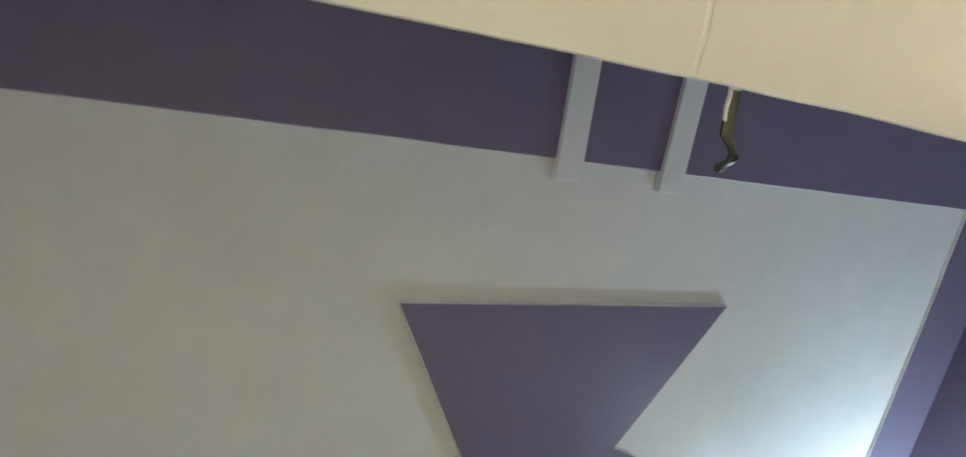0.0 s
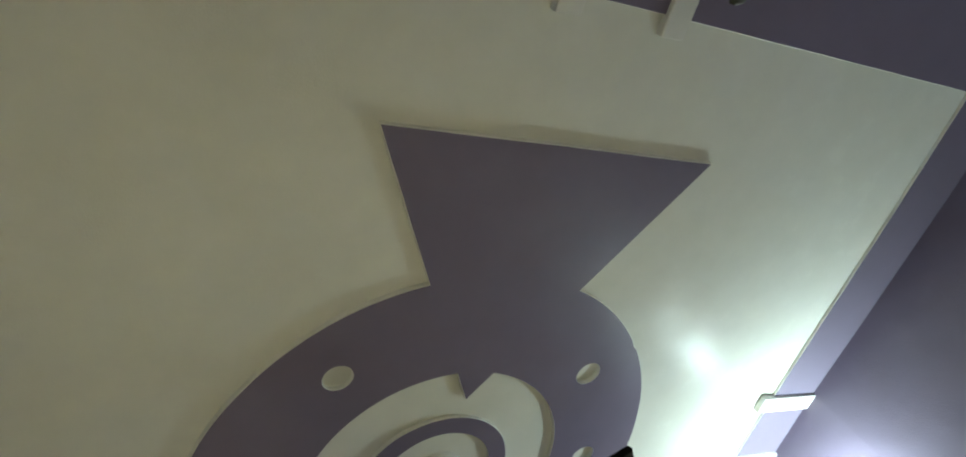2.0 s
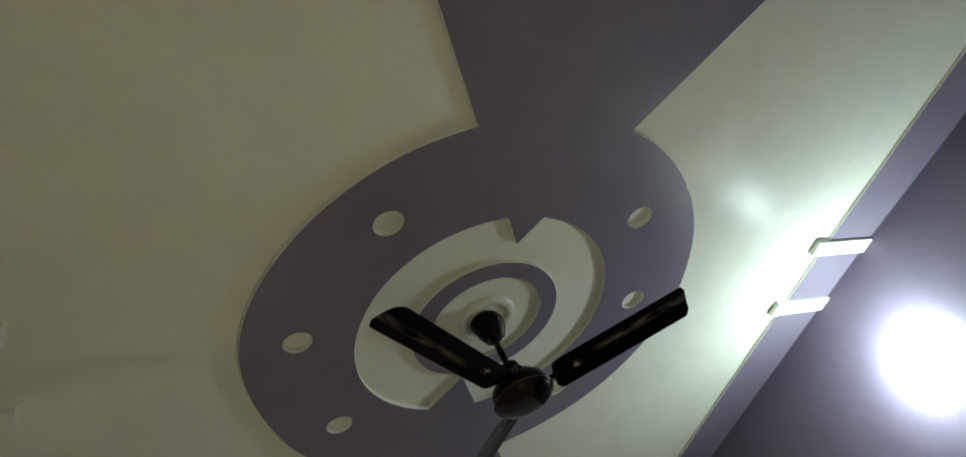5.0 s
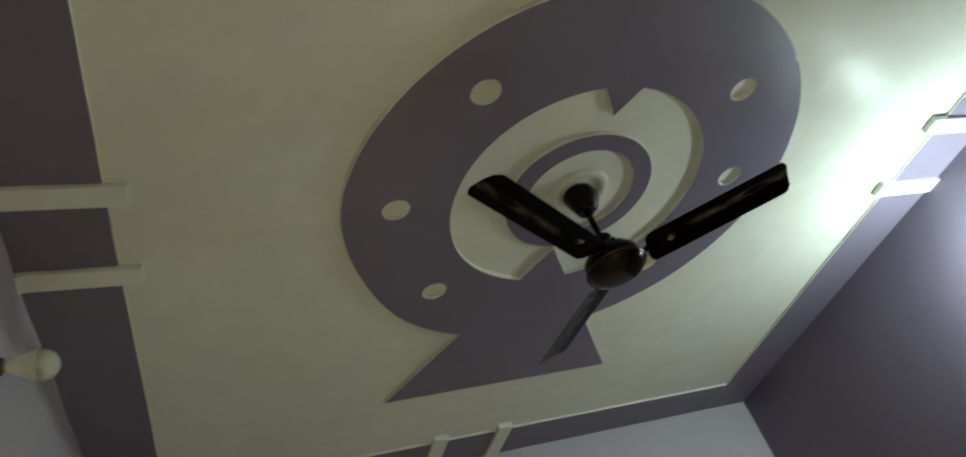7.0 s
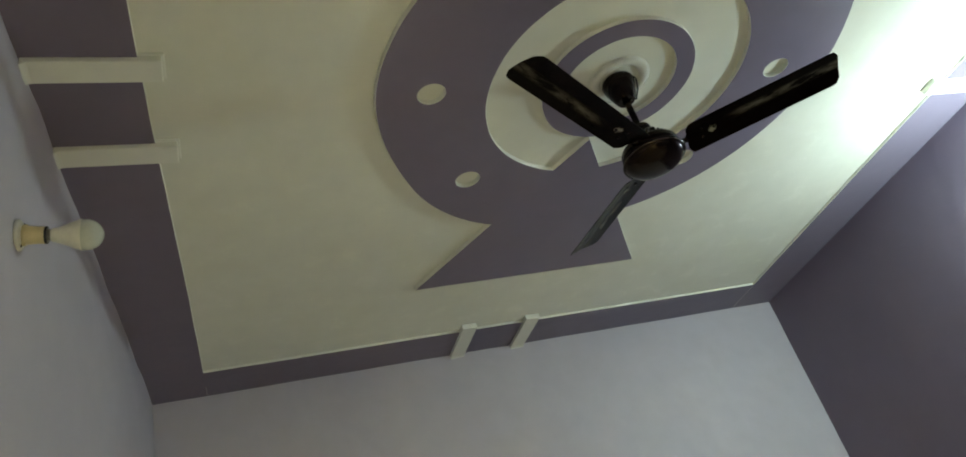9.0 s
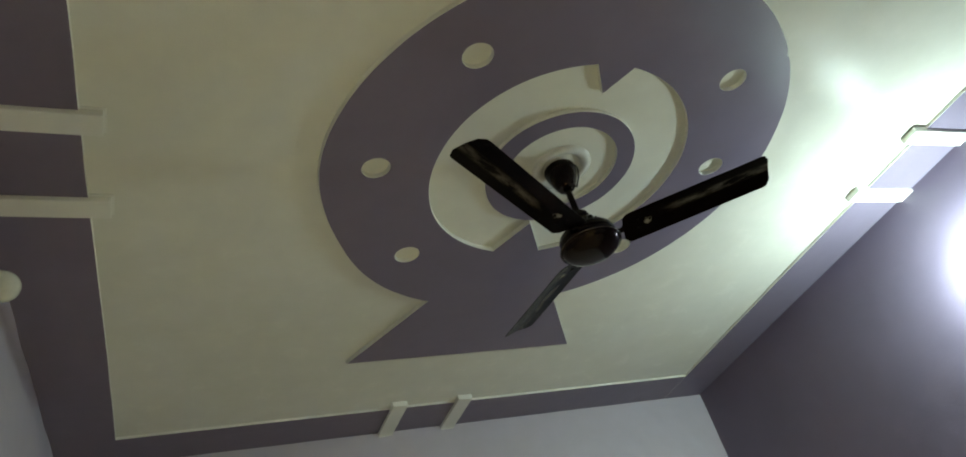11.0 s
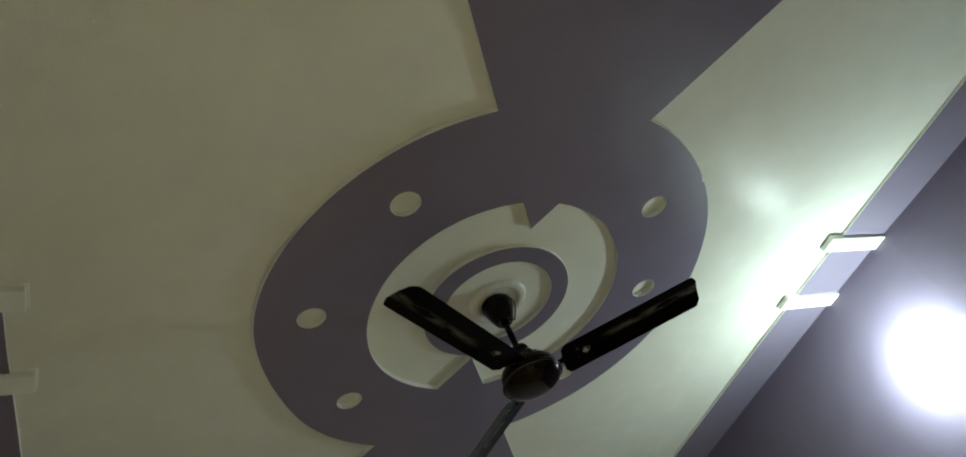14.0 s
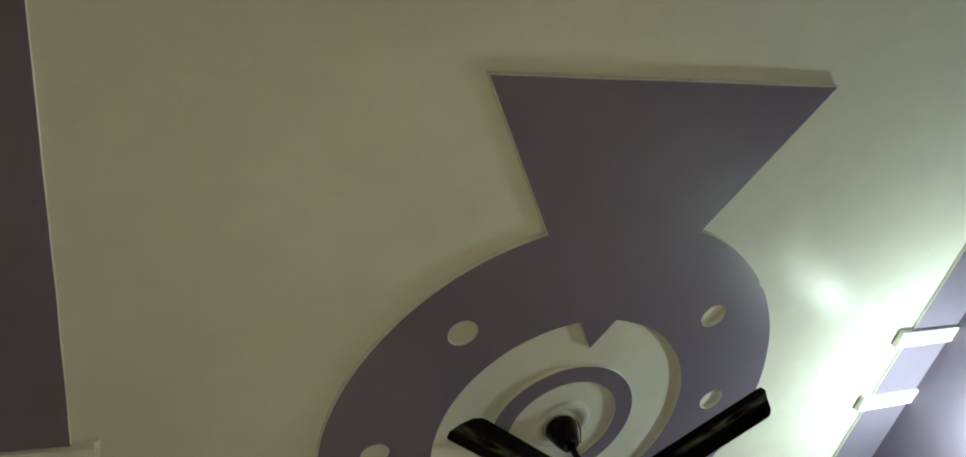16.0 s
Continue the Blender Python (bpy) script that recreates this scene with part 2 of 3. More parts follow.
def relief(bm, loops, low, high):
    """A flat plaster relief: the first loop is its outline, the others are cut out of it. Underside material 0, cut edges material 1, the arris slightly rounded."""
    rims = []
    edges = []
    for loop in loops:
        pts = [wobble(x, y) for x, y in loop]
        n = len(pts)
        area = sum(pts[i][0] * pts[(i + 1) % n][1] - pts[(i + 1) % n][0] * pts[i][1] for i in range(n))
        if area < 0:
            pts.reverse()
        inward = 1 if loop is loops[0] else -1
        inner = []
        for i in range(n):
            a, b, c = Vector(pts[i - 1]), Vector(pts[i]), Vector(pts[(i + 1) % n])
            d1, d2 = (b - a).normalized(), (c - b).normalized()
            nn = Vector((-d1.y - d2.y, d1.x + d2.x))
            nn = nn.normalized() / max(0.35, nn.length / 2)
            inner.append(b + nn * 0.0018 * inward)
        top = [bm.verts.new((p[0], p[1], high)) for p in pts]
        mid = [bm.verts.new((p[0], p[1], low + 0.0018)) for p in pts]
        bot = [bm.verts.new((p.x, p.y, low)) for p in inner]
        for i in range(n):
            j = (i + 1) % n
            for p, q in ((top, mid), (mid, bot)):
                f = bm.faces.new((p[i], p[j], q[j], q[i]))
                f.material_index = 1
            edges.append(bm.edges.get((bot[i], bot[j])))
        rims.append(bot)
    made = bmesh.ops.triangle_fill(bm, use_beauty=True, use_dissolve=False, edges=edges, normal=(0, 0, -1))
    for f in made["geom"]:
        if isinstance(f, bmesh.types.BMFace):
            f.material_index = 0


def structure(name, bm, mats, label, category, smooth=False):
    ob = new(name, mesh_of(name, bm, *(mats if isinstance(mats, tuple) else (mats,)), smooth=smooth))
    return tagged(ob, label, category, kind="structure")


def prism(bm, outline, low, high):
    a = [bm.verts.new((x, y, low)) for x, y in outline]
    b = [bm.verts.new((x, y, high)) for x, y in outline]
    bm.faces.new(a)
    bm.faces.new(b)
    for k in range(len(a)):
        j = (k + 1) % len(a)
        bm.faces.new((a[k], a[j], b[j], b[k]))


# ---- setting ----
def uneven_wall(bm, p, along, length, height, depth, amount, offset):
    """A plastered wall from the corner p: its room face, left of along, swells and dips by a few millimetres; flat at both ends."""
    p, u, up = Vector(p), Vector(along), Vector((0, 0, 1))
    out = up.cross(u)
    nu, zs = int(length / 0.06), [0.0, 0.8, 1.6, 2.0] + [2.2 + 0.05 * k for k in range(23)]
    front, back = [], []
    for i in range(nu + 1):
        d = length * i / nu
        ease = min(1.0, d / 0.15, (length - d) / 0.15)
        row = []
        for z in [q for q in zs if q <= height] + [height]:
            at = Vector((d * 3.4, z * 4.6, offset))
            swell = noise.noise(at) + 0.45 * noise.noise(at * 2.3)
            row.append(bm.verts.new(p + u * d + up * z + out * amount * ease * swell))
        front.append(row)
        back.append([bm.verts.new(p + u * d - out * depth), bm.verts.new(p + u * d - out * depth + up * height)])
    for i in range(nu):
        for j in range(len(front[0]) - 1):
            bm.faces.new((front[i][j], front[i + 1][j], front[i + 1][j + 1], front[i][j + 1]))
        bm.faces.new((back[i][0], back[i + 1][0], back[i + 1][1], back[i][1]))
        bm.faces.new((front[i][0], front[i + 1][0], back[i + 1][0], back[i][0]))
        bm.faces.new((front[i][-1], front[i + 1][-1], back[i + 1][1], back[i][1]))
    for i in (0, nu):
        bm.faces.new([*front[i], back[i][1], back[i][0]])


bm = bmesh.new()
box(bm, (WEST - WALL, HALL - WALL, -0.15), (EAST + 0.3, NORTH + WALL, 0.0))
structure("floor", bm, FLOOR_TILE, "pale stone-coloured floor below the painted ceiling", "floor")

bm = bmesh.new()
box(bm, (WEST - WALL, SOUTH - 0.01, DEEP), (EAST + 0.3, NORTH + WALL, DEEP + 0.15))
structure("ceiling", bm, WHITE, "white painted plaster ceiling with a soft sheen", "ceiling")

bm = bmesh.new()
uneven_wall(bm, (WEST, NORTH + WALL, 0.0), (0, -1, 0), NORTH - HALL + 2 * WALL, 3.3, WALL, 0.007, 4.0)
structure("wall_west", bm, LAVENDER, "pale lavender plastered wall, uneven near the top", "wall", smooth=True)
bm = bmesh.new()
prism(bm, [(x, y) for y, x in EAST_LINE] + [(EAST + 0.3, NORTH + WALL), (EAST + 0.3, HALL - WALL)], 0.0, 3.3)
structure("wall_east", bm, PURPLE_WALL, "deep purple painted accent wall", "wall")
bm = bmesh.new()
uneven_wall(bm, (EAST + 0.1, NORTH, 0.0), (-1, 0, 0), EAST + 0.1 - WEST, 3.3, WALL, 0.004, 9.0)
structure("wall_north", bm, LAVENDER, "pale lavender painted wall under the purple border", "wall", smooth=True)
bm = bmesh.new()
box(bm, (WEST, HALL - WALL, 0.0), (EAST + 0.1, HALL, 3.3))
structure("wall_south", bm, CREAM, "plain cream wall closing the adjoining hall", "wall")


bm = bmesh.new()
for a, b in (((WEST, SOUTH - WALL, 0.0), (DOOR_W, SOUTH, LINTEL + 0.004)), ((DOOR_E, SOUTH - WALL, 0.0), (EAST + 0.1, SOUTH, LINTEL + 0.004)), ((WEST, SOUTH - WALL, LINTEL + 0.004), (EAST + 0.1, SOUTH, 3.3))):
    box(bm, a, b)
structure("wall_doorway", bm, LAVENDER, "pale lavender wall with a wide doorway to the hall", "wall")
bm = bmesh.new()
box(bm, (WEST - WALL, HALL - WALL, 2.9), (EAST + 0.3, SOUTH - WALL, 3.3))
structure("ceiling_hall", bm, CREAM, "plain cream ceiling of the hall", "ceiling")


def lintel():
    """Cream plaster under the doorway's lintel, with an uneven room-side edge and one plaster ridge."""
    bm = bmesh.new()
    n = 60
    rows = []
    for k in range(n + 1):
        x = DOOR_W + (DOOR_E - DOOR_W) * k / n
        edge = SOUTH + 0.0006 + 0.0012 * noise.noise(Vector((x * 9.0, 0.4, 2.0))) + 0.0006 * noise.noise(Vector((x * 40.0, 1.4, 2.0)))
        edge += 0.0095 * max(0.0, (x + 0.6) / 0.5) ** 2
        rows.append([bm.verts.new(c) for c in ((x, SOUTH - WALL, LINTEL), (x, edge - 0.002, LINTEL), (x, edge, LINTEL + 0.002), (x, edge, LINTEL + 0.02), (x, SOUTH - WALL, LINTEL + 0.02))])
    for a, b in zip(rows, rows[1:]):
        for i in range(5):
            bm.faces.new((a[i], a[(i + 1) % 5], b[(i + 1) % 5], b[i]))
    for end in (rows[0], rows[-1]):
        bm.faces.new(end)
    # ridge left by a joint in the plaster
    prev = None
    for k in range(21):
        t = k / 20
        y = SOUTH - 0.004 - t * 0.19
        x = -0.617 + 0.003 * math.sin(t * 7.0) - 0.012 * t
        ring = [bm.verts.new((x + (0.004 + 0.003 * t) * math.cos(a), y, LINTEL + 0.0004 - 0.0016 * math.sin(a))) for a in [math.pi * j / 6 for j in range(7)]]
        if prev:
            for j in range(6):
                bm.faces.new((prev[j], prev[j + 1], ring[j + 1], ring[j]))
        prev = ring
    structure("trim_lintel", bm, CREAM, "cream plastered underside of the doorway lintel", "door lintel", smooth=True)


lintel()


def border(name, corners, label):
    """A flat plaster border; corners is its outline."""
    loop = []
    for k, p in enumerate(corners):
        loop += line(p, corners[(k + 1) % len(corners)], 0.06)
    bm = bmesh.new()
    relief(bm, [loop], FACE, DEEP + 0.006)
    return structure(name, bm, (PURPLE, EDGE), label, "ceiling border")


def line(p, q, step=0.05):
    p, q = Vector(p), Vector(q)
    n = max(1, int((q - p).length / step))
    return [tuple(p + (q - p) * k / n) for k in range(n)]


border("trim_west", [(x, y) for y, x in WEST_EDGE] + [(WEST - 0.02, NORTH + 0.02), (WEST - 0.02, SOUTH - 0.01)], "purple painted plaster border with a white inner edge")
border("trim_east", [(x, y) for y, x in EAST_EDGE] + [(1.70, NORTH + 0.01), (1.76, SOUTH - 0.01)], "purple painted plaster border beside the purple wall")
border("trim_north", [(-1.388, IN_N + 0.014), (1.423, IN_N), (1.423, NORTH + 0.02), (-1.388, NORTH + 0.02)], "purple painted plaster border above the pale wall")
border("trim_south", [(-1.353, SOUTH - 0.01), (1.465, SOUTH - 0.01), (1.47, -1.553), (-1.353, -1.541)], "purple painted plaster border at the hall opening")


# ---- ceiling relief ----
R1, R2, R3, R4 = 0.7774, 0.4336, 0.2571, 0.1864


def crossing(apex, corner, r):
    """Where the side from apex to corner leaves the circle of radius r."""
    a, d = Vector(apex), Vector(corner) - Vector(apex)
    qa, qb, qc = d.dot(d), 2 * a.dot(d), a.dot(a) - r * r
    return a + d * ((-qb + math.sqrt(qb * qb - 4 * qa * qc)) / (2 * qa))


def arc(p, q, r, step=0.02):
    """Points on the circle from p counter-clockwise to q, without q."""
    a, b = math.atan2(p.y, p.x), math.atan2(q.y, q.x)
    if b <= a:
        b += 2 * math.pi
    n = max(4, int((b - a) * r / step))
    return [(r * math.cos(a + (b - a) * k / n), r * math.sin(a + (b - a) * k / n)) for k in range(n)]


def circle(x, y, r, n):
    return [(x + r * math.cos(2 * math.pi * k / n), y + r * math.sin(2 * math.pi * k / n)) for k in range(n)]


def medallion():
    root = tagged(new("ceiling_medallion"), "purple bow-tie and ring plaster relief on the white ceiling", "ceiling decoration")
    root.location = (-0.0038, -0.0056, DEEP)
    s_l, s_r, s_a = (-0.4904, -1.1681), (0.5213, -1.1811), (0.011, -0.3259)
    n_l, n_r, n_a = (-0.5083, 1.1592), (0.5013, 1.1472), (-0.008, 0.2641)
    o = {k: crossing(a, c, R1) for k, a, c in (("sl", s_a, s_l), ("sr", s_a, s_r), ("nl", n_a, n_l), ("nr", n_a, n_r))}
    i = {k: crossing(a, c, R2) for k, a, c in (("sl", s_a, s_l), ("sr", s_a, s_r), ("nl", n_a, n_l), ("nr", n_a, n_r))}
    outer = line(o["sl"], s_l) + line(s_l, s_r) + line(s_r, o["sr"]) + arc(o["sr"], o["nr"], R1)
    outer += line(o["nr"], n_r) + line(n_r, n_l) + line(n_l, o["nl"]) + arc(o["nl"], o["sl"], R1)
    # the ring was cut a little flat on its north-west side
    flat = []
    for x, y in outer:
        turn = math.degrees(math.atan2(y, x))
        near = abs(math.hypot(x, y) - R1) < 0.012
        k = 1 - 0.036 * math.exp(-((turn % 360 - 155) / 21) ** 2) * near
        k -= 0.007 * math.exp(-((turn + 18) / 28) ** 2) * near
        k -= 0.006 * math.exp(-((turn % 360 - 208) / 20) ** 2) * near
        k -= 0.007 * math.exp(-((turn + 42.5) / 0.9) ** 2) * near   # a small chip
        flat.append((x * k, y * k))
    outer = flat
    inner = line(i["sl"], s_a) + line(s_a, i["sr"]) + arc(i["sr"], i["nr"], R2)
    inner += line(i["nr"], n_a) + line(n_a, i["nl"]) + arc(i["nl"], i["sl"], R2)
    inner = [(x * k, y * k) for x, y in inner for k in [1 - 0.016 * math.exp(-((math.degrees(math.atan2(y, x)) % 360 - 180) / 35) ** 2)]]
    holes = [circle(x, y, 0.0415, 40) for x, y in ((-0.4126, -0.4326), (-0.604, 0.0), (-0.4146, 0.4296), (0.4326, -0.4096), (0.5801, -0.0279), (0.4236, 0.4186))]
    bm = bmesh.new()
    relief(bm, [outer, inner] + holes, LOW, DEEP + 0.003)
    bmesh.ops.translate(bm, verts=bm.verts, vec=(0, 0, -DEEP))
    part("bow_tie_panel", bm, (PURPLE, EDGE), root, "purple panel with six round cut-outs and white edges", smooth=False)
    bm = bmesh.new()
    ring = [(x * k, y * k) for x, y in circle(0, 0, R3, 110) for k in [1 - 0.03 * math.exp(-((math.degrees(math.atan2(y, x)) % 360 - 170) / 40) ** 2)]]
    relief(bm, [ring, circle(0.006, -0.004, R4, 90)], LOW + 0.003, DEEP + 0.003)
    bmesh.ops.translate(bm, verts=bm.verts, vec=(0.002, 0.002, -DEEP))
    part("inner_ring", bm, (PURPLE, EDGE), root, "small purple ring round the fan mount", smooth=False)
    bm = bmesh.new()
    lathe(bm, [(0.101, 0.002), (0.098, -0.006), (0.090, -0.011), (0.080, -0.012), (0.070, -0.009), (0.064, -0.003), (0.060, 0.003), (0.045, 0.012)], 64, Matrix.Translation((0.012, 0.001, 0)))
    part("rose", bm, OPAL_WHITE, root, "glossy white moulded rose round the fan hook")


OPAL_WHITE = plain("glossy_white_plastic", (0.76, 0.76, 0.71), 0.07)
medallion()


# ---- straps across the border ----
def strap(length, width, smeared, bead):
    bm = bmesh.new()
    box(bm, (-width / 2, 0.0, -0.014), (width / 2, length, DEEP - FACE + 0.0005), 0.003)
    if bead:   # filler squeezed out where it ends on the ceiling
        box(bm, (-width / 2 - 0.007, length - 0.055, DEEP - FACE - 0.005), (width / 2 + 0.005, length + 0.007, DEEP - FACE + 0.0008), 0.003)
    if smeared:
        # plaster smeared down into the corner with the wall
        side = [(0.0, -0.010), (0.0, -0.023), (0.003, -0.0185), (0.008, -0.0155), (0.014, -0.0142), (0.020, -0.013)]
        rows = [[bm.verts.new((x, y, z)) for y, z in side] for x in (-width / 2 + 0.001, -width / 6, width / 6, width / 2 - 0.001)]
        for p, q in zip(rows, rows[1:]):
            for k in range(len(side)):
                bm.faces.new((p[k], p[(k + 1) % len(side)], q[(k + 1) % len(side)], q[k]))
        bm.faces.new(rows[0])
        bm.faces.new(rows[-1])
    ob = new("plaster_strap", mesh_of("plaster_strap", bm, EDGE))
    return tagged(ob, "white plaster strap crossing the purple ceiling border", "plaster strap", "straps across the ceiling border")


first = strap(0.305, 0.072, True, True)
first.matrix_basis = pose(WEST - 0.002, -0.168, FACE, 0, 0, -86.8)
copy_thing(first, pose(WEST - 0.002, 0.150, FACE, 0, 0, -86.8))
clean = strap(0.305, 0.072, False, False)
clean.matrix_basis = pose(EAST + 0.004, -0.213, FACE, 0, 0, 90)
copy_thing(clean, pose(EAST + 0.004, 0.118, FACE, 0, 0, 90))
plain_end = strap(0.305, 0.072, True, False)
plain_end.matrix_basis = pose(-0.205, NORTH + 0.002, FACE, 0, 0, 182.2)
for x, y, turn in ((0.114, NORTH + 0.002, 182.2), (-0.153, SOUTH + 0.005, -4.5), (0.174, SOUTH + 0.005, -2.0)):
    copy_thing(plain_end, pose(x, y, FACE, 0, 0, turn))


# ---- ceiling fan ----
def blade_mesh():
    """One pressed blade along +x: cambered, with rounded corners and a raised middle crease."""
    bm = bmesh.new()
    n, w = 40, 20
    top, low = [], []
    for i in range(n + 1):
        s = i / n
        x = 0.111 + 0.489 * s
        half = 0.058 + 0.004 * s
        for end, rad in ((x - 0.111, 0.018), (0.600 - x, 0.022)):
            if end < rad:
                half -= rad - math.sqrt(max(0.0, rad * rad - (rad - end) ** 2))
        ra, rb = [], []
        for j in range(w + 1):
            u = -1 + 2 * j / w
            y = u * half
            z = 0.004 - 0.05 * y * y / 0.06 - 0.11 * 0.5 * (y + math.sqrt(y * y + 0.00001)) + 0.0015
            ra.append(bm.verts.new((x, y, z + 0.0012)))
            rb.append(bm.verts.new((x, y, z - 0.0012)))
        top.append(ra)
        low.append(rb)
    for g in (top, low):
        for i in range(n):
            for j in range(w):
                bm.faces.new((g[i][j], g[i + 1][j], g[i + 1][j + 1], g[i][j + 1]))
    for i in range(n):
        for j in (0, w):
            bm.faces.new((top[i][j], top[i + 1][j], low[i + 1][j], low[i][j]))
    for i in (0, n):
        for j in range(w):
            bm.faces.new((top[i][j], top[i][j + 1], low[i][j + 1], low[i][j]))
    return bm


def fan():
    root = tagged(new("ceiling_fan"), "dark brown three-blade ceiling fan at rest, dusty and glossy", "ceiling fan")
    root.location = (0, 0, DEEP)
    z = -DEEP

    bm = bmesh.new()
    lathe(bm, [(0.0, DEEP), (0.042, DEEP), (0.045, 3.008), (0.051, 3.002), (0.053, 2.992), (0.050, 2.978), (0.040, 2.948), (0.032, 2.928), (0.027, 2.920), (0.013, 2.920), (0.013, 2.935)], 48, Matrix.Translation((0, 0, z)))
    part("canopy", bm, ENAMEL, root, "dark cup-shaped canopy under the ceiling hook")
    bm = bmesh.new()
    lathe(bm, [(0.0, 2.98), (0.0105, 2.98), (0.0105, 2.79), (0.0, 2.79)], 24, Matrix.Translation((0, 0, z)))
    part("downrod", bm, ENAMEL, root)
    bm = bmesh.new()
    lathe(bm, [(0.0, 2.816), (0.020, 2.816), (0.029, 2.811), (0.033, 2.800), (0.034, 2.779), (0.044, 2.775), (0.049, 2.768), (0.051, 2.752), (0.064, 2.747), (0.077, 2.740), (0.085, 2.733), (0.0885, 2.726), (0.0895, 2.712), (0.0890, 2.699), (0.0870, 2.6965), (0.0850, 2.686)], 64, Matrix.Translation((0, 0, z)))
    part("motor_housing", bm, ENAMEL, root)
    bm = bmesh.new()
    lathe(bm, [(0.084, 2.6925), (0.0930, 2.6925), (0.0952, 2.6912), (0.0960, 2.689), (0.0952, 2.6865), (0.0930, 2.6850), (0.0900, 2.6840), (0.0880, 2.680), (0.080, 2.6725), (0.068, 2.6655), (0.052, 2.6605), (0.033, 2.6570), (0.0, 2.656)], 64, Matrix.Translation((0, 0, z)))
    part("motor_cover", bm, ENAMEL, root, "glossy dark bowl-shaped motor cover")
    # added thin ring that carries the lip's painted highlight
    bm = bmesh.new()
    lathe(bm, [(0.0956 + 0.0017 * math.cos(a), 2.6894 + z + 0.0019 * math.sin(a)) for a in [2 * math.pi * k / 10 for k in range(11)]], 64)
    part("rim", bm, RIM_GLINT, root, "rim of the motor cover, paler brown for the glint on its lip")
    bm = bmesh.new()
    for k in range(28):
        a = 2 * math.pi * k / 28
        made = bmesh.ops.create_cube(bm, size=1.0)["verts"]
        m = pose(0, 0, 2.757 + z, 0, 0, math.degrees(a)) @ Matrix.Translation((0.058, 0, -0.006)) @ Matrix.Diagonal((0.014, 0.004, 0.012, 1))
        bmesh.ops.transform(bm, matrix=m, verts=made)
    part("cooling_fins", bm, DARK_STEEL, root, smooth=False)
    for k in range(6):
        a = math.radians(20 + 60 * k)
        bm = bmesh.new()
        lathe(bm, [(0.0, 0.009), (0.0045, 0.009), (0.0065, 0.007), (0.0070, 0.002), (0.0070, -0.006)], 12, Matrix.Translation((0.074 * math.cos(a), 0.074 * math.sin(a), 2.742 + z)))
        part("bolt", bm, ENAMEL, root)

    shape = None
    for angle, bent in ((-26.2, pose(0, -0.008, 0) @ Matrix.Diagonal((1, 0.92, 1, 1))), (91.5, pose(0, 0, 0)), (215.0, pose(0, 0.004, 0) @ Matrix.Diagonal((1, 1.03, 1, 1)))):
        m = pose(0, 0, 2.692 + z, 0, 0, angle) @ pose(0, 0, 0, 0, -6.5, 0) @ pose(0, 0, 0, -15.5, 0, 0) @ bent
        if shape is None:
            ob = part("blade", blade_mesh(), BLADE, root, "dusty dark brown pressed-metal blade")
            shape = ob.data
            bm = bmesh.new()
            box(bm, (0.075, -0.010, 0.0005), (0.113, 0.010, 0.0070), 0.0015)
            box(bm, (0.108, -0.012, 0.0060), (0.150, 0.012, 0.0095), 0.0015)
            box(bm, (0.140, -0.030, 0.0052), (0.215, 0.030, 0.0095), 0.002)
            for bx, by in ((0.160, -0.018), (0.160, 0.018), (0.198, 0.0)):
                lathe(bm, [(0.0, 0.0004), (0.0035, 0.0008), (0.0048, 0.0020), (0.0048, 0.0060)], 12, Matrix.Translation((bx, by, 0)))
            arm = part("blade_iron", bm, ENAMEL, ob)
            arm_shape = arm.data
        else:
            ob = new("blade", shape)
            ob.parent = root
            tagged(ob, "dusty dark brown pressed-metal blade")
            arm = new("blade_iron", arm_shape)
            arm.parent = ob
        ob.matrix_basis = m

    bm = bmesh.new()
    pts = [(0.030, -0.035, 2.998), (0.046, -0.034, 2.985), (0.052, -0.012, 2.962), (0.046, 0.002, 2.944), (0.036, -0.004, 2.925), (0.020, -0.010, 2.930), (0.012, -0.008, 2.915)]
    prev = None
    fine = []
    for a, b in zip(pts, pts[1:]):
        fine += [Vector(a).lerp(Vector(b), t / 5) for t in range(5)]
    fine.append(Vector(pts[-1]))
    fine = [fine[0]] + [(fine[k - 1] + fine[k] * 2 + fine[k + 1]) / 4 for k in range(1, len(fine) - 1)] + [fine[-1]]
    for k, p in enumerate(fine):
        d = (fine[min(k + 1, len(fine) - 1)] - fine[max(k - 1, 0)]).normalized()
        u = d.orthogonal().normalized()
        w = d.cross(u)
        ring = [bm.verts.new(p + (u * math.cos(a) + w * math.sin(a)) * 0.0028 + Vector((0, 0, z))) for a in [2 * math.pi * j / 8 for j in range(8)]]
        if prev:
            for j in range(8):
                bm.faces.new((prev[j], prev[(j + 1) % 8], ring[(j + 1) % 8], ring[j]))
        prev = ring
    part("wire", bm, CABLE, root, "short black supply wire at the canopy")


fan()


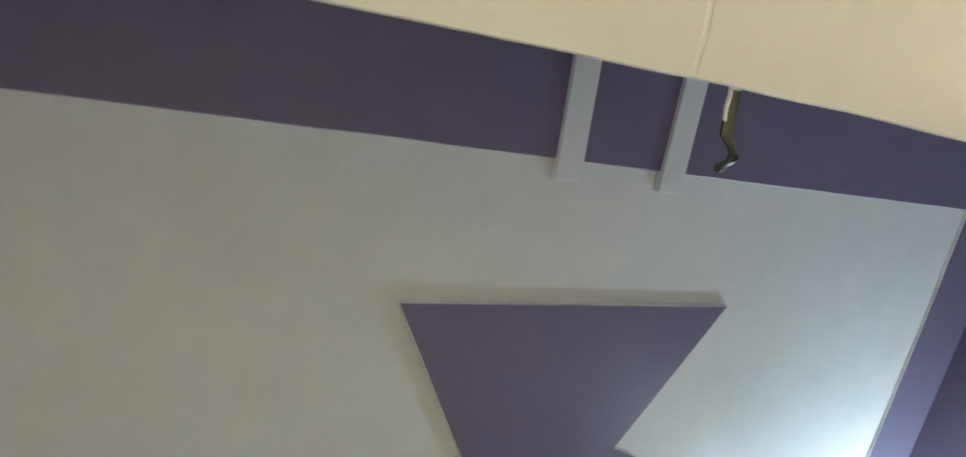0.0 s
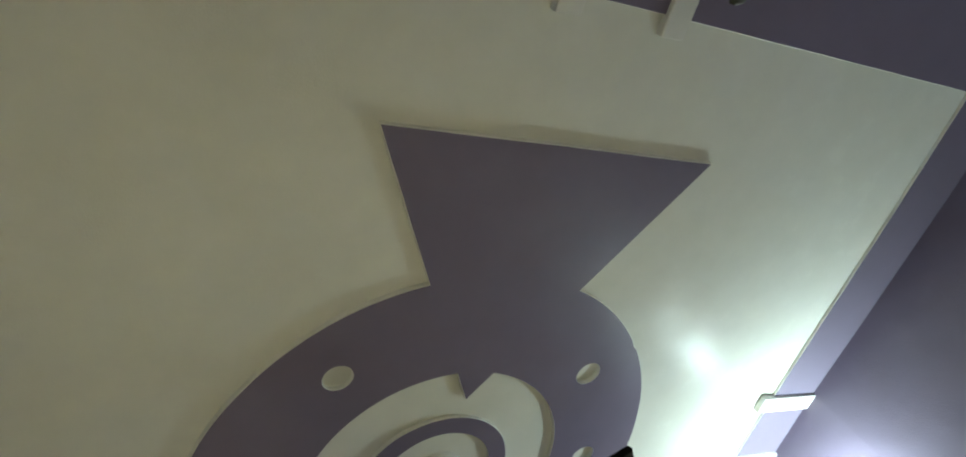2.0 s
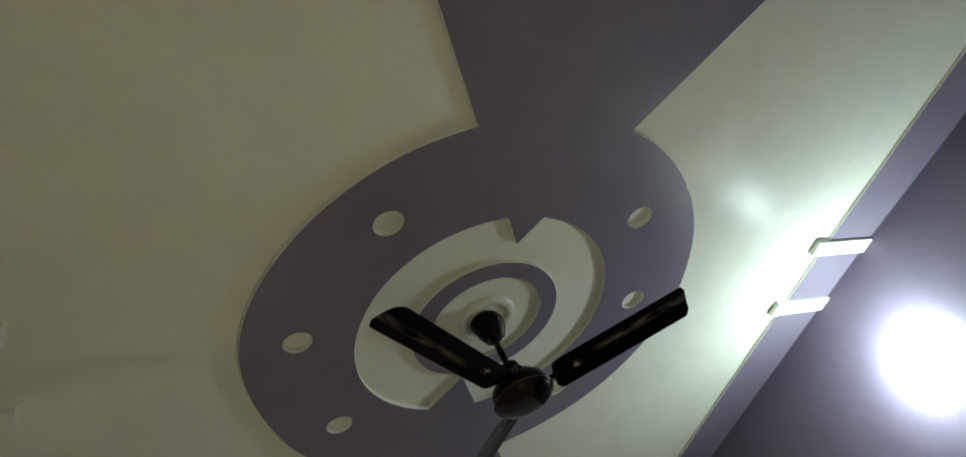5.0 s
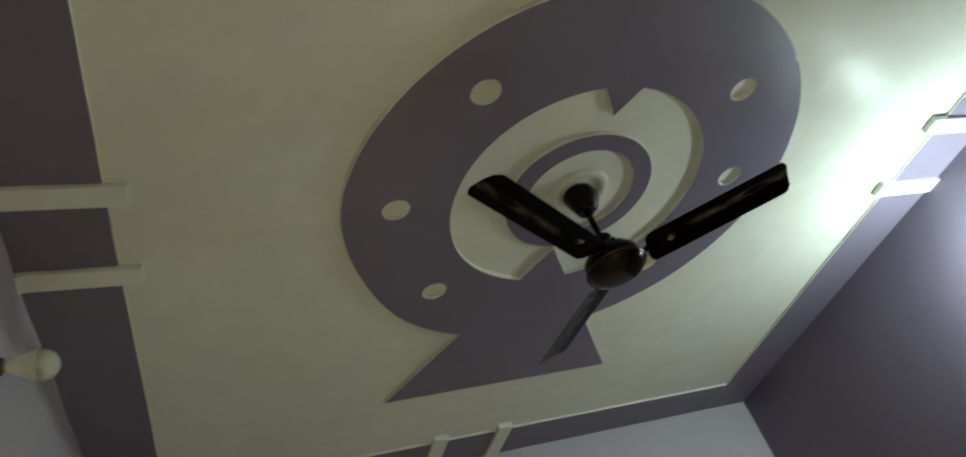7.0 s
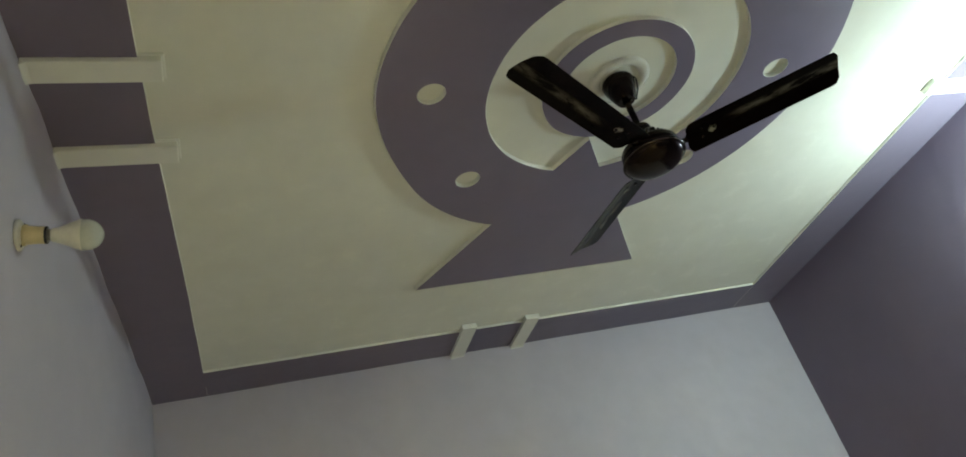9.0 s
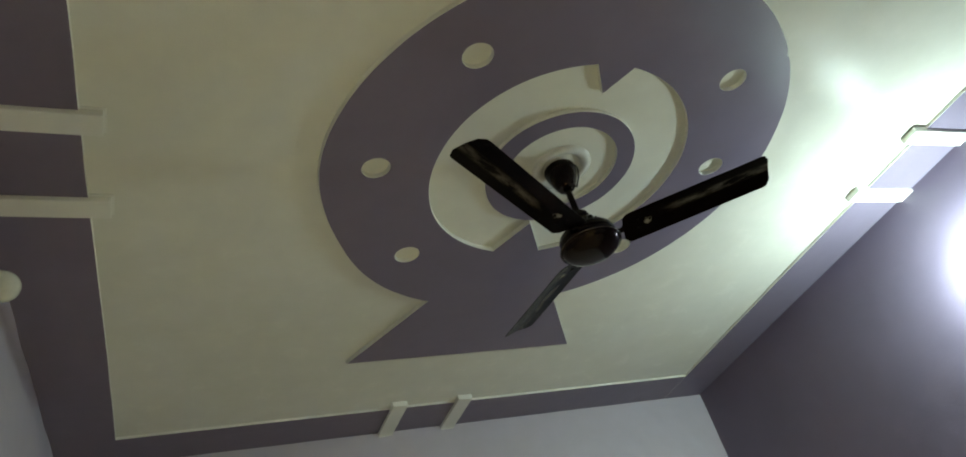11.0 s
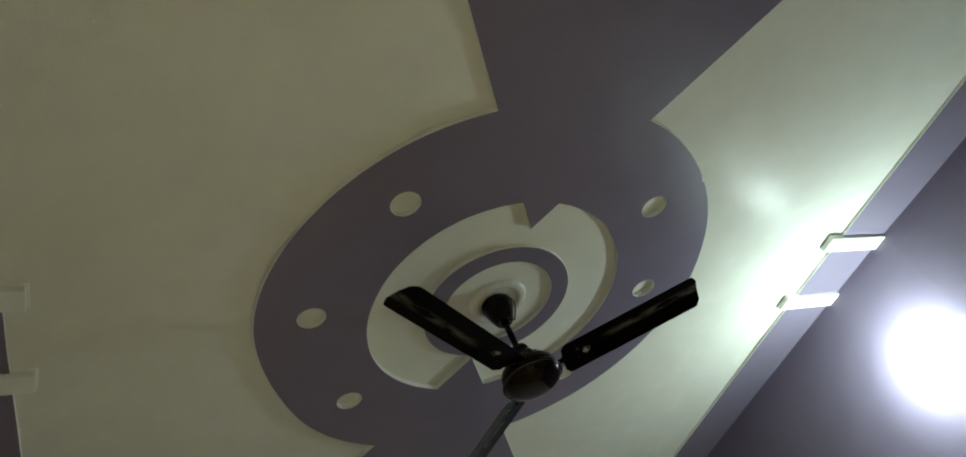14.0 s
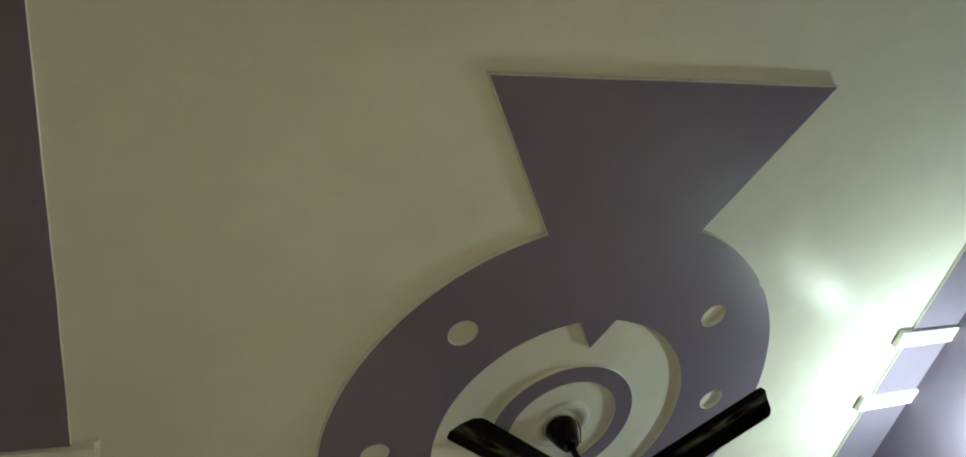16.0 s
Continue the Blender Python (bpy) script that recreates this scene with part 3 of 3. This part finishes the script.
# ---- wall bulbs ----
def wall_bulb(globe_material, body_material, label, lean=0, holder_material=None, dome=0.0345):
    """A bulb in a batten or angled holder; local z points out of the wall. lean: degrees by which the holder turns sideways."""
    tip = Matrix.Translation((0, 0, 0.012)) @ pose(0, 0, 0, -lean, 0, 0) @ Matrix.Translation((0, 0, -0.012))
    root = tagged(new("wall_bulb"), label, "light bulb")
    bm = bmesh.new()
    lathe(bm, [(0.0, -0.002), (0.033, -0.002), (0.034, 0.002), (0.032, 0.006), (0.024, 0.009), (0.018, 0.010), (0.0, 0.010)], 40)
    part("base_plate", bm, PLATE, root, "round white mounting plate")
    for side in (-1, 1):
        bm = bmesh.new()
        lathe(bm, [(0.0, 0.0085), (0.0032, 0.0085), (0.0028, 0.0098), (0.0, 0.0102)], 12, Matrix.Translation((side * 0.0265, 0, 0)))
        part("screw", bm, DARK_STEEL, root, "dark mounting screw")
    bm = bmesh.new()
    for side in (-1, 1):
        box(bm, (side * 0.0205 - 0.004, -0.006, 0.009), (side * 0.0205 + 0.004, 0.006, 0.017), 0.002)
    lathe(bm, [(0.0, 0.009), (0.021, 0.009), (0.022, 0.014), (0.0195, 0.018), (0.0185, 0.045), (0.0190, 0.048), (0.0175, 0.052), (0.0, 0.052)], 40, tip)
    part("holder", bm, holder_material or HOLDER, root, "bakelite bulb holder")
    bm = bmesh.new()
    lathe(bm, [(0.0, 0.051), (0.0165, 0.051), (0.0170, 0.054), (0.0120, 0.056), (0.0120, 0.062), (0.0, 0.062)], 32, tip)
    part("cap", bm, BRASS, root, "tarnished metal bulb cap")
    bm = bmesh.new()
    lathe(bm, [(0.0150, 0.0505), (0.0186, 0.0505), (0.0190, 0.0525), (0.0186, 0.0550), (0.0150, 0.0550)], 32, tip)
    part("collar", bm, CABLE, root, "black collar ring")
    bm = bmesh.new()
    lathe(bm, [(0.0115, 0.061), (0.014, 0.063), (0.016, 0.072), (0.022, 0.088), (0.0295, 0.105), (0.0332, 0.117), (0.0337, 0.121)], 48, tip)
    part("bulb_body", bm, body_material, root)
    bm = bmesh.new()
    lathe(bm, [(0.0332, 0.1205)] + [(0.0335 * math.cos(a), 0.128 + dome * math.sin(a)) for a in [math.pi / 2 * k / 14 for k in range(14)]] + [(0.0, 0.128 + dome)], 48, tip)
    part("globe", bm, globe_material, root, "round opal globe")
    return root


wall_bulb(OPAL, BULB_BODY, "unlit white bulb in a yellowed holder on the pale wall").matrix_basis = pose(WEST + 0.001, -0.138, 2.546, 0, 95, 3)
# the lit bulb's holder is coloured white to blend into the glare
wall_bulb(LIT, LIT_BODY, "glowing cool white bulb in an angled holder on the purple wall", 20, PLATE, 0.024).matrix_basis = pose(EAST - 0.004, -0.072, 2.532, 0, -90, 0)
wall_bulb(LIT_WARM, LIT_WARM, "glowing warm bulb on the cream hall wall").matrix_basis = pose(-0.95, HALL + 0.001, 2.30, -90, 0, 0)


# ---- hook over the doorway ----
def hook():
    """A flat bent metal hook that sticks out of the wall, its root daubed with white paint."""
    bm = bmesh.new()
    # middle x, y, half width, height
    way = [(-0.534, -1.812, 0.0062, 2.130), (-0.532, -1.800, 0.0072, 2.130), (-0.531, -1.784, 0.0075, 2.130), (-0.529, -1.770, 0.0075, 2.129), (-0.527, -1.7555, 0.0080, 2.128), (-0.518, -1.746, 0.0054, 2.127), (-0.510, -1.738, 0.0058, 2.127), (-0.509, -1.730, 0.0064, 2.129), (-0.516, -1.723, 0.0082, 2.134), (-0.514, -1.718, 0.0080, 2.137), (-0.517, -1.7125, 0.0020, 2.139)]
    prev = None
    for k in range(len(way) - 1):
        for q in range(5):
            x, y, h, z = [a + (b - a) * q / 5 for a, b in zip(way[k], way[k + 1])]
            row = []
            for j in range(7):
                u = -1 + j / 3
                row.append(bm.verts.new((x + 0.0065 + u * h * 1.2, y + 0.003, z - 0.0022 * (1 - u * u) + 0.0006 * noise.noise(Vector((x * 300 + u, y * 200, 1.0))))))
            if prev:
                for j in range(6):
                    f = bm.faces.new((prev[j], prev[j + 1], row[j + 1], row[j]))
                    f.material_index = 1 if ((k == 0 and q < 3) or (k < 3 and j == 0)) else 0
            prev = row
    made = bmesh.ops.extrude_face_region(bm, geom=bm.faces[:])
    bmesh.ops.translate(bm, verts=[v for v in made["geom"] if isinstance(v, bmesh.types.BMVert)], vec=(0, 0, 0.003))
    tagged(new("wall_hook", mesh_of("wall_hook", bm, OLD_BRASS, PLATE, smooth=True)), "bent glossy brass hook on the wall over the doorway", "hook")


hook()
